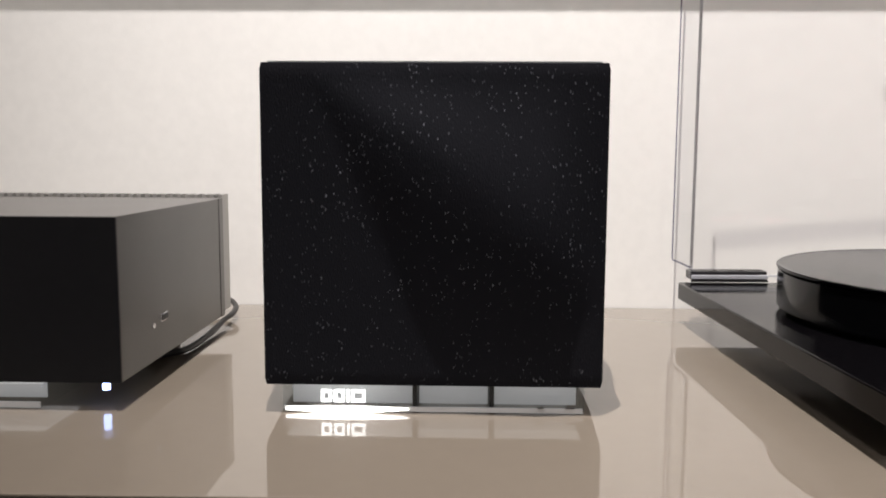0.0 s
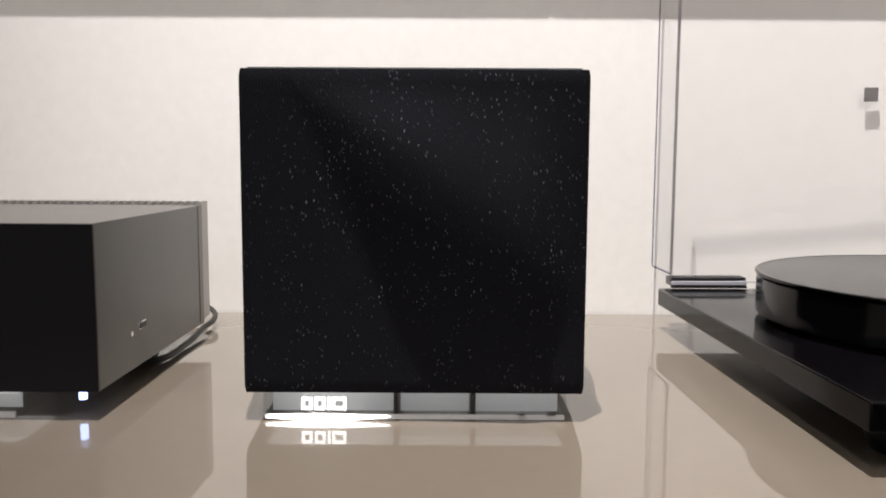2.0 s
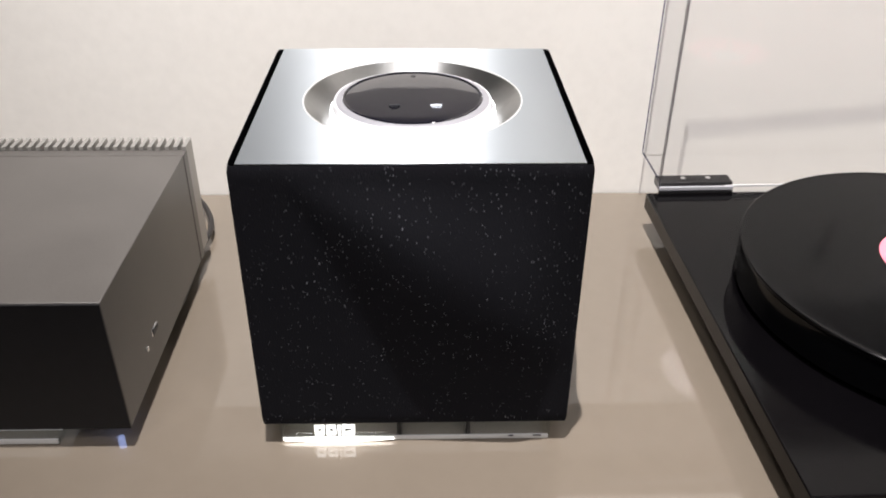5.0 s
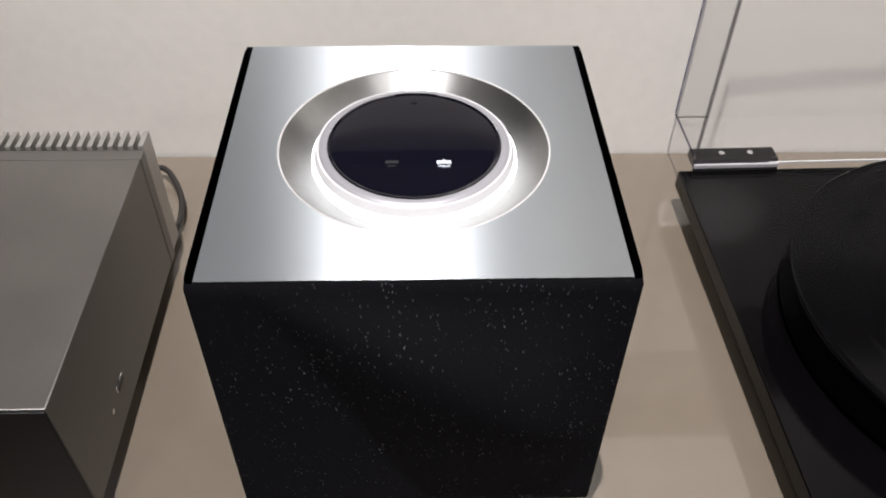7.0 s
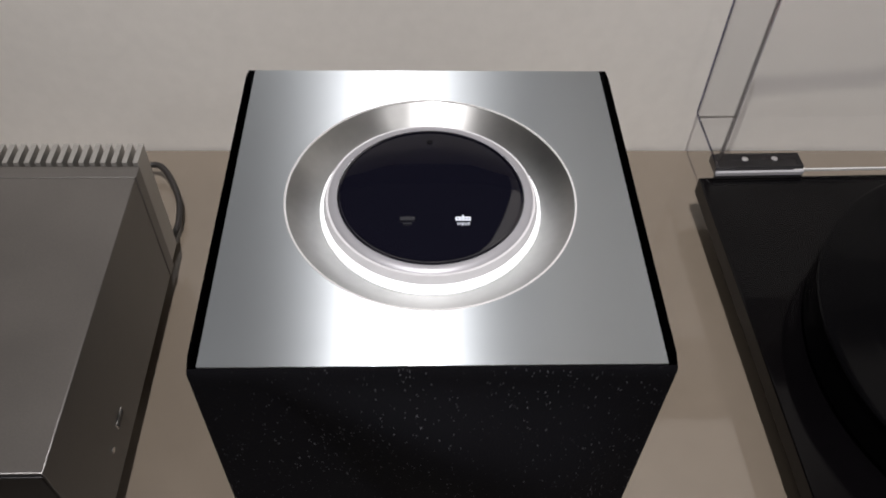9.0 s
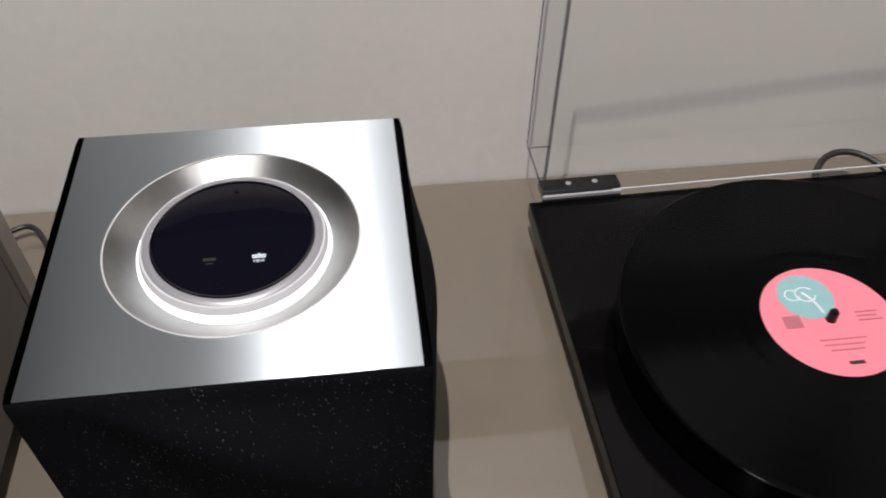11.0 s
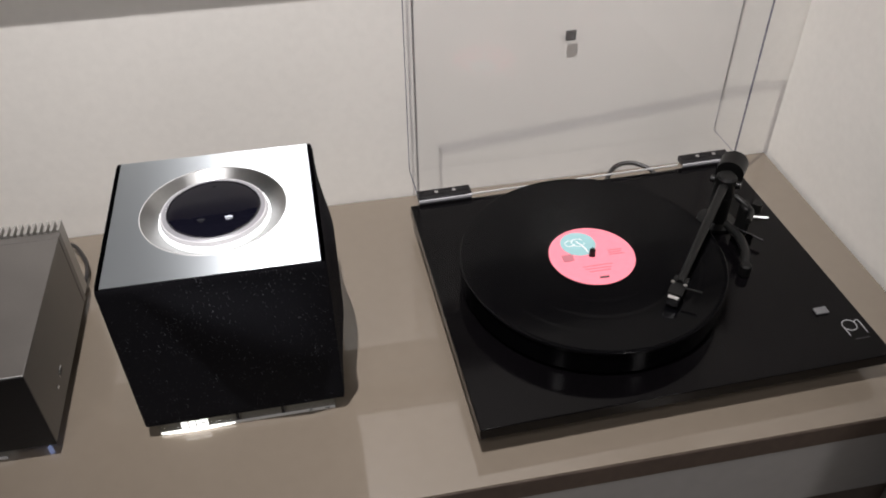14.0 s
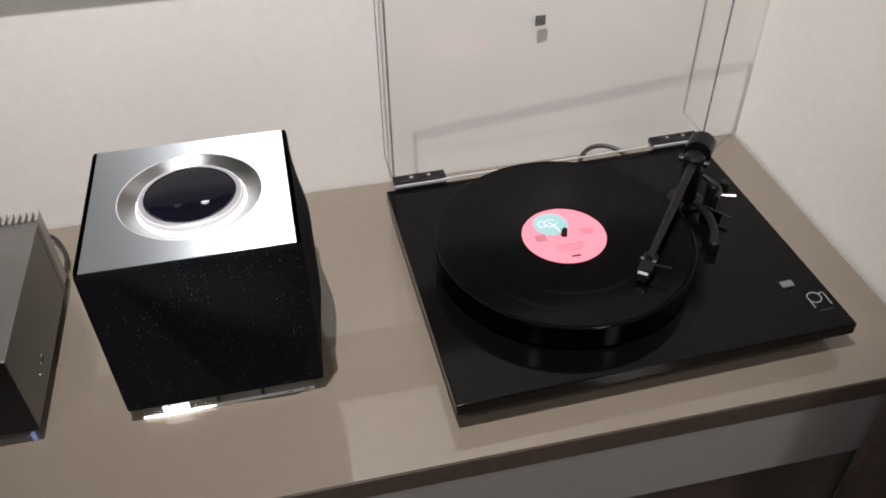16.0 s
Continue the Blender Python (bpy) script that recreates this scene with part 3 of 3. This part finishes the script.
part("counterweight", rod(B(), PIV - d * 0.020, PIV - d * 0.048, 0.0185, 40), ARM_BLACK, arm, "round black counterweight")
part("counterweight_face", rod(B(), PIV - d * 0.0485, PIV - d * 0.050, 0.0165, 40), PLATTER, arm)
part("arm_stub", rod(B(), PIV, PIV - d * 0.03, 0.0055, 20), ARM_BLACK, arm)
part("bearing_housing", turned(B(), PIV.x, PIV.y, [(0, 0.086), (0.011, 0.086), (0.0135, 0.089), (0.0135, 0.117), (0.011, 0.120), (0, 0.120)], 40), ARM_BLACK, arm, "black bearing housing")
part("bearing_post", turned(B(), PIV.x, PIV.y, [(0, TT), (0.026, TT), (0.026, TT + 0.004), (0.014, TT + 0.006), (0.013, 0.088), (0, 0.088)], 40), ARM_BLACK, arm)
for s in (-1, 1):
    part("bearing_cap", rod(B(), PIV + side * 0.014 * s, PIV + side * 0.020 * s, 0.005, 24), ARM_BLACK, arm)
part("lift_arm", hose(B(), [(PIV.x + 0.012, PIV.y - 0.012, 0.092), (PIV.x + 0.02, PIV.y - 0.04, 0.088), (PIV.x + 0.004, PIV.y - 0.062, 0.09)], 0.004, 10), ARM_BLACK, arm)
part("arm_rest", box(B(), PIV.x + 0.012, PIV.x + 0.026, PIV.y - 0.040, PIV.y - 0.022, TT, 0.090, 0.004, 3), ARM_BLACK, arm, "black arm rest bracket")
part("cue_lever", rod(B(), (PIV.x + 0.0295, PIV.y - 0.033, 0.070), (PIV.x + 0.0475, PIV.y - 0.044, 0.073), 0.0026, 14), CHROME, arm, "small chrome cueing lever")
part("lever_knob", rod(B(), (PIV.x + 0.046, PIV.y - 0.016, 0.064), (PIV.x + 0.046, PIV.y - 0.016, 0.078), 0.0065, 20), ARM_BLACK, arm, "round black knob")
part("rest_post", hose(B(), [(PIV.x - 0.002, PIV.y - 0.028, 0.060), (PIV.x + 0.001, PIV.y - 0.056, 0.060), (PIV.x - 0.004, PIV.y - 0.085, 0.058), (PIV.x - 0.014, PIV.y - 0.106, 0.052)], 0.0058, 14), ARM_BLACK, arm, "curved black arm rest")
part("rest_foot", disc(B(), PIV.x - 0.015, PIV.y - 0.108, 0.0075, TT, 0.060, 24, 0.002), ARM_BLACK, arm)
part("bias_rod", rod(B(), (PIV.x + 0.008, PIV.y - 0.030, 0.056), (PIV.x + 0.034, PIV.y - 0.064, 0.053), 0.0014, 10), DARK_METAL, arm)


def along(bm, u0, u1, v0, v1, z0, z1):
    """A block in the frame of the arm: u along it past the head end, v to its side."""
    vs = [bm.verts.new(HEAD + d * u + side * v + Vector((0, 0, z))) for u in (u0, u1) for v in (v0, v1) for z in (z0, z1)]
    for f in ((0, 1, 3, 2), (4, 6, 7, 5), (0, 4, 5, 1), (2, 3, 7, 6), (0, 2, 6, 4), (1, 5, 7, 3)):
        bm.faces.new([vs[i] for i in f])
    return bm


shell = part("headshell", along(B(), -0.012, 0.020, -0.0085, 0.0085, -0.004, 0.0), ARM_BLACK, arm, "flat black headshell")
part("cartridge", along(B(), -0.002, 0.022, -0.007, 0.007, -0.014, -0.0045), BLACK_MATT, shell, "black cartridge")
part("cartridge_nose", along(B(), 0.0222, 0.0270, -0.006, 0.006, -0.012, -0.001), CHROME, shell, "silver front of the cartridge")
part("stylus", along(B(), 0.018, 0.021, -0.002, 0.002, -0.0178, -0.0142), CHROME, shell)
for s in (-1, 1):
    part("screw", rod(B(), HEAD + d * 0.004 + side * 0.0072 * s, HEAD + d * 0.004 + side * 0.0072 * s + Vector((0, 0, 0.003)), 0.0024, 14), CHROME, shell)
part("finger_lift", rod(B(), HEAD + d * 0.006 - side * 0.009, HEAD + d * 0.004 - side * 0.028, 0.0012, 10), ARM_BLACK, shell)

# switch and printed sign on the plinth
part("switch", box(B(), 0.680, 0.697, -0.013, -0.002, TT, TT + 0.003, 0.0012), GREY_KEY, deck, "silver grey power switch")


def plinth_sign():
    bm = B()
    z = TT + 0.0004
    loop = [(0.709 + 0.0085 * math.cos(a), -0.036 + 0.0085 * math.sin(a), z) for a in [math.pi * (1.1 - 1.9 * i / 20) for i in range(21)]]
    hose(bm, [(0.7005, -0.052, z)] + loop, 0.0007, 6, 2)
    hose(bm, [(0.716, -0.033, z), (0.7235, -0.030, z), (0.7235, -0.051, z)], 0.0007, 6, 2)
    return bm


part("plinth_mark", plinth_sign(), SILVER_PRINT, deck, "thin silver printed mark")
part("plinth_small_print", bars([(0.703, 0.722, -0.0585, -0.057)], TT, 0.0003), DARK_METAL, deck, smooth=False)

# clear lid, raised
LX0, LX1, LYF, LYB, LZ0, LZ1, TH = 0.2525, 0.737, 0.3140, 0.3800, 0.046, 0.388, 0.003
lid = part("lid", box(B(), LX0, LX1, LYB - TH, LYB, LZ0 + 0.0044 + TH, LZ1), PANE_BACK, deck, "clear acrylic dust cover standing open", smooth=False)
part("lid_side", box(B(), LX0, LX0 + TH, LYF, LYB - TH - 0.0003, LZ0 + 0.012, LZ1), PANE, lid, smooth=False)
part("lid_side", box(B(), LX1 - TH, LX1, LYF, LYB - TH - 0.0003, LZ0 + 0.012, LZ1), PANE, lid, smooth=False)
part("lid_top", box(B(), LX0 + TH + 0.0003, LX1 - TH - 0.0003, LYF, LYB - TH - 0.0003, LZ1 - TH, LZ1), PANE, lid, smooth=False)
part("lid_bottom", box(B(), LX0 + TH + 0.0003, LX1 - TH - 0.0003, LYF, LYB, LZ0 + 0.004, LZ0 + 0.004 + TH), PANE, lid, smooth=False)
E2 = 0.0012
# Left back and right front edges tinted darker, as refraction shows them.
for x, back, rim in ((LX0 - 0.0004, PANE_DARK, LIP), (LX1 - E2 + 0.0004, PANE_FAINT, PANE_DARK)):
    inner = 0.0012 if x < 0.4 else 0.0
    part("lid_edge", box(B(), x, x + E2, LYB - E2, LYB + 0.0004, LZ0 + 0.0118, LZ1 + 0.0004), back, lid, "clear lid edge with its refraction put in as a tint", smooth=False)
    part("lid_edge", box(B(), x, x + E2, LYF, LYB - E2 - 0.0004, LZ0 + 0.0100, LZ0 + 0.0116), back, lid, "clear lid edge with its refraction put in as a tint", smooth=False)
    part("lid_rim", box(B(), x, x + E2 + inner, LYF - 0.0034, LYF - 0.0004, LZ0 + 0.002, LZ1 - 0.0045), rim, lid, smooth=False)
part("lid_lip", box(B(), LX0, LX1, LYF - 0.0036, LYF - 0.0004, LZ1 - 0.004, LZ1 + 0.0006), LIP, lid, smooth=False)
# Bright line along the lower edge is light put into its colour.
part("lid_lip", box(B(), LX0 + 0.07, LX1 - 0.09, LYF - 0.0018, LYF - 0.0004, LZ0 + 0.0015, LZ0 + 0.0036), WHITE_EDGE, lid, "lower edge of the lid with its bright line painted white", smooth=False)
part("square_bumper", box(B(), 0.4775, 0.4925, LYB + 0.0003, LYB + 0.0020, 0.2355, 0.2505, 0.0004), BUMPER, lid, "small dark square sticker")
for x0 in (0.2535, 0.655):
    hinge = part("hinge", box(B(), x0, x0 + 0.077, LYF - 0.0010, LYF + 0.0165, TT + 0.0025, TT + 0.0110, 0.0008), HINGE_BLACK, lid, "dark hinge block with two screws")
    for k in (0.027, 0.053):
        part("screw", turned(B(), x0 + k, LYF + 0.0075, [(0, TT + 0.0108), (0.0030, TT + 0.0108), (0.0028, TT + 0.0124), (0.0012, TT + 0.0128), (0, TT + 0.0122)], 20), CHROME, hinge, "small chrome screw")
    part("hinge_lip", box(B(), x0, x0 + 0.077, LYF - 0.0042, LYF - 0.0014, TT + 0.0035, TT + 0.0075, 0.0005), HINGE_CLEAR, hinge, "clear lip in front of the hinge")
    part("hinge_leaf", box(B(), x0, x0 + 0.077, LYF - 0.0042, LYF - 0.0014, TT + 0.0006, TT + 0.0028), HINGE_BLACK, hinge)

lead = part("signal_cable", hose(B(), [(0.535, 0.325, 0.026), (0.550, 0.345, 0.033), (0.567, 0.353, 0.037), (0.587, 0.350, 0.038), (0.604, 0.336, 0.036), (0.615, 0.320, 0.030), (0.625, 0.33, 0.006), (0.66, 0.36, 0.004), (0.74, 0.372, 0.004)], 0.0035), CABLE)
tagged(lead, "dark signal cable looping behind the turntable", "cable")

# the deck stands slightly turned on the table
deck.rotation_euler.z = radians(1.4)

# dark padded chair beside the table
chair = thing("chair", (0.9, -0.40, -0.8), "dark brown leather chair with its back to the table", "chair")
part("backrest", box(B(), 0.703, 1.10, -0.225, -0.180, -0.36, 0.13, 0.018, 4), LEATHER, chair, "padded dark brown backrest")
part("seat", box(B(), 0.70, 1.10, -0.60, -0.20, -0.44, -0.365, 0.02, 3), LEATHER, chair)
for x in (0.73, 1.07):
    for y in (-0.57, -0.22):
        part("leg", rod(B(), (x, y, -0.8), (x, y, -0.44), 0.014), BLACK_MATT, chair)
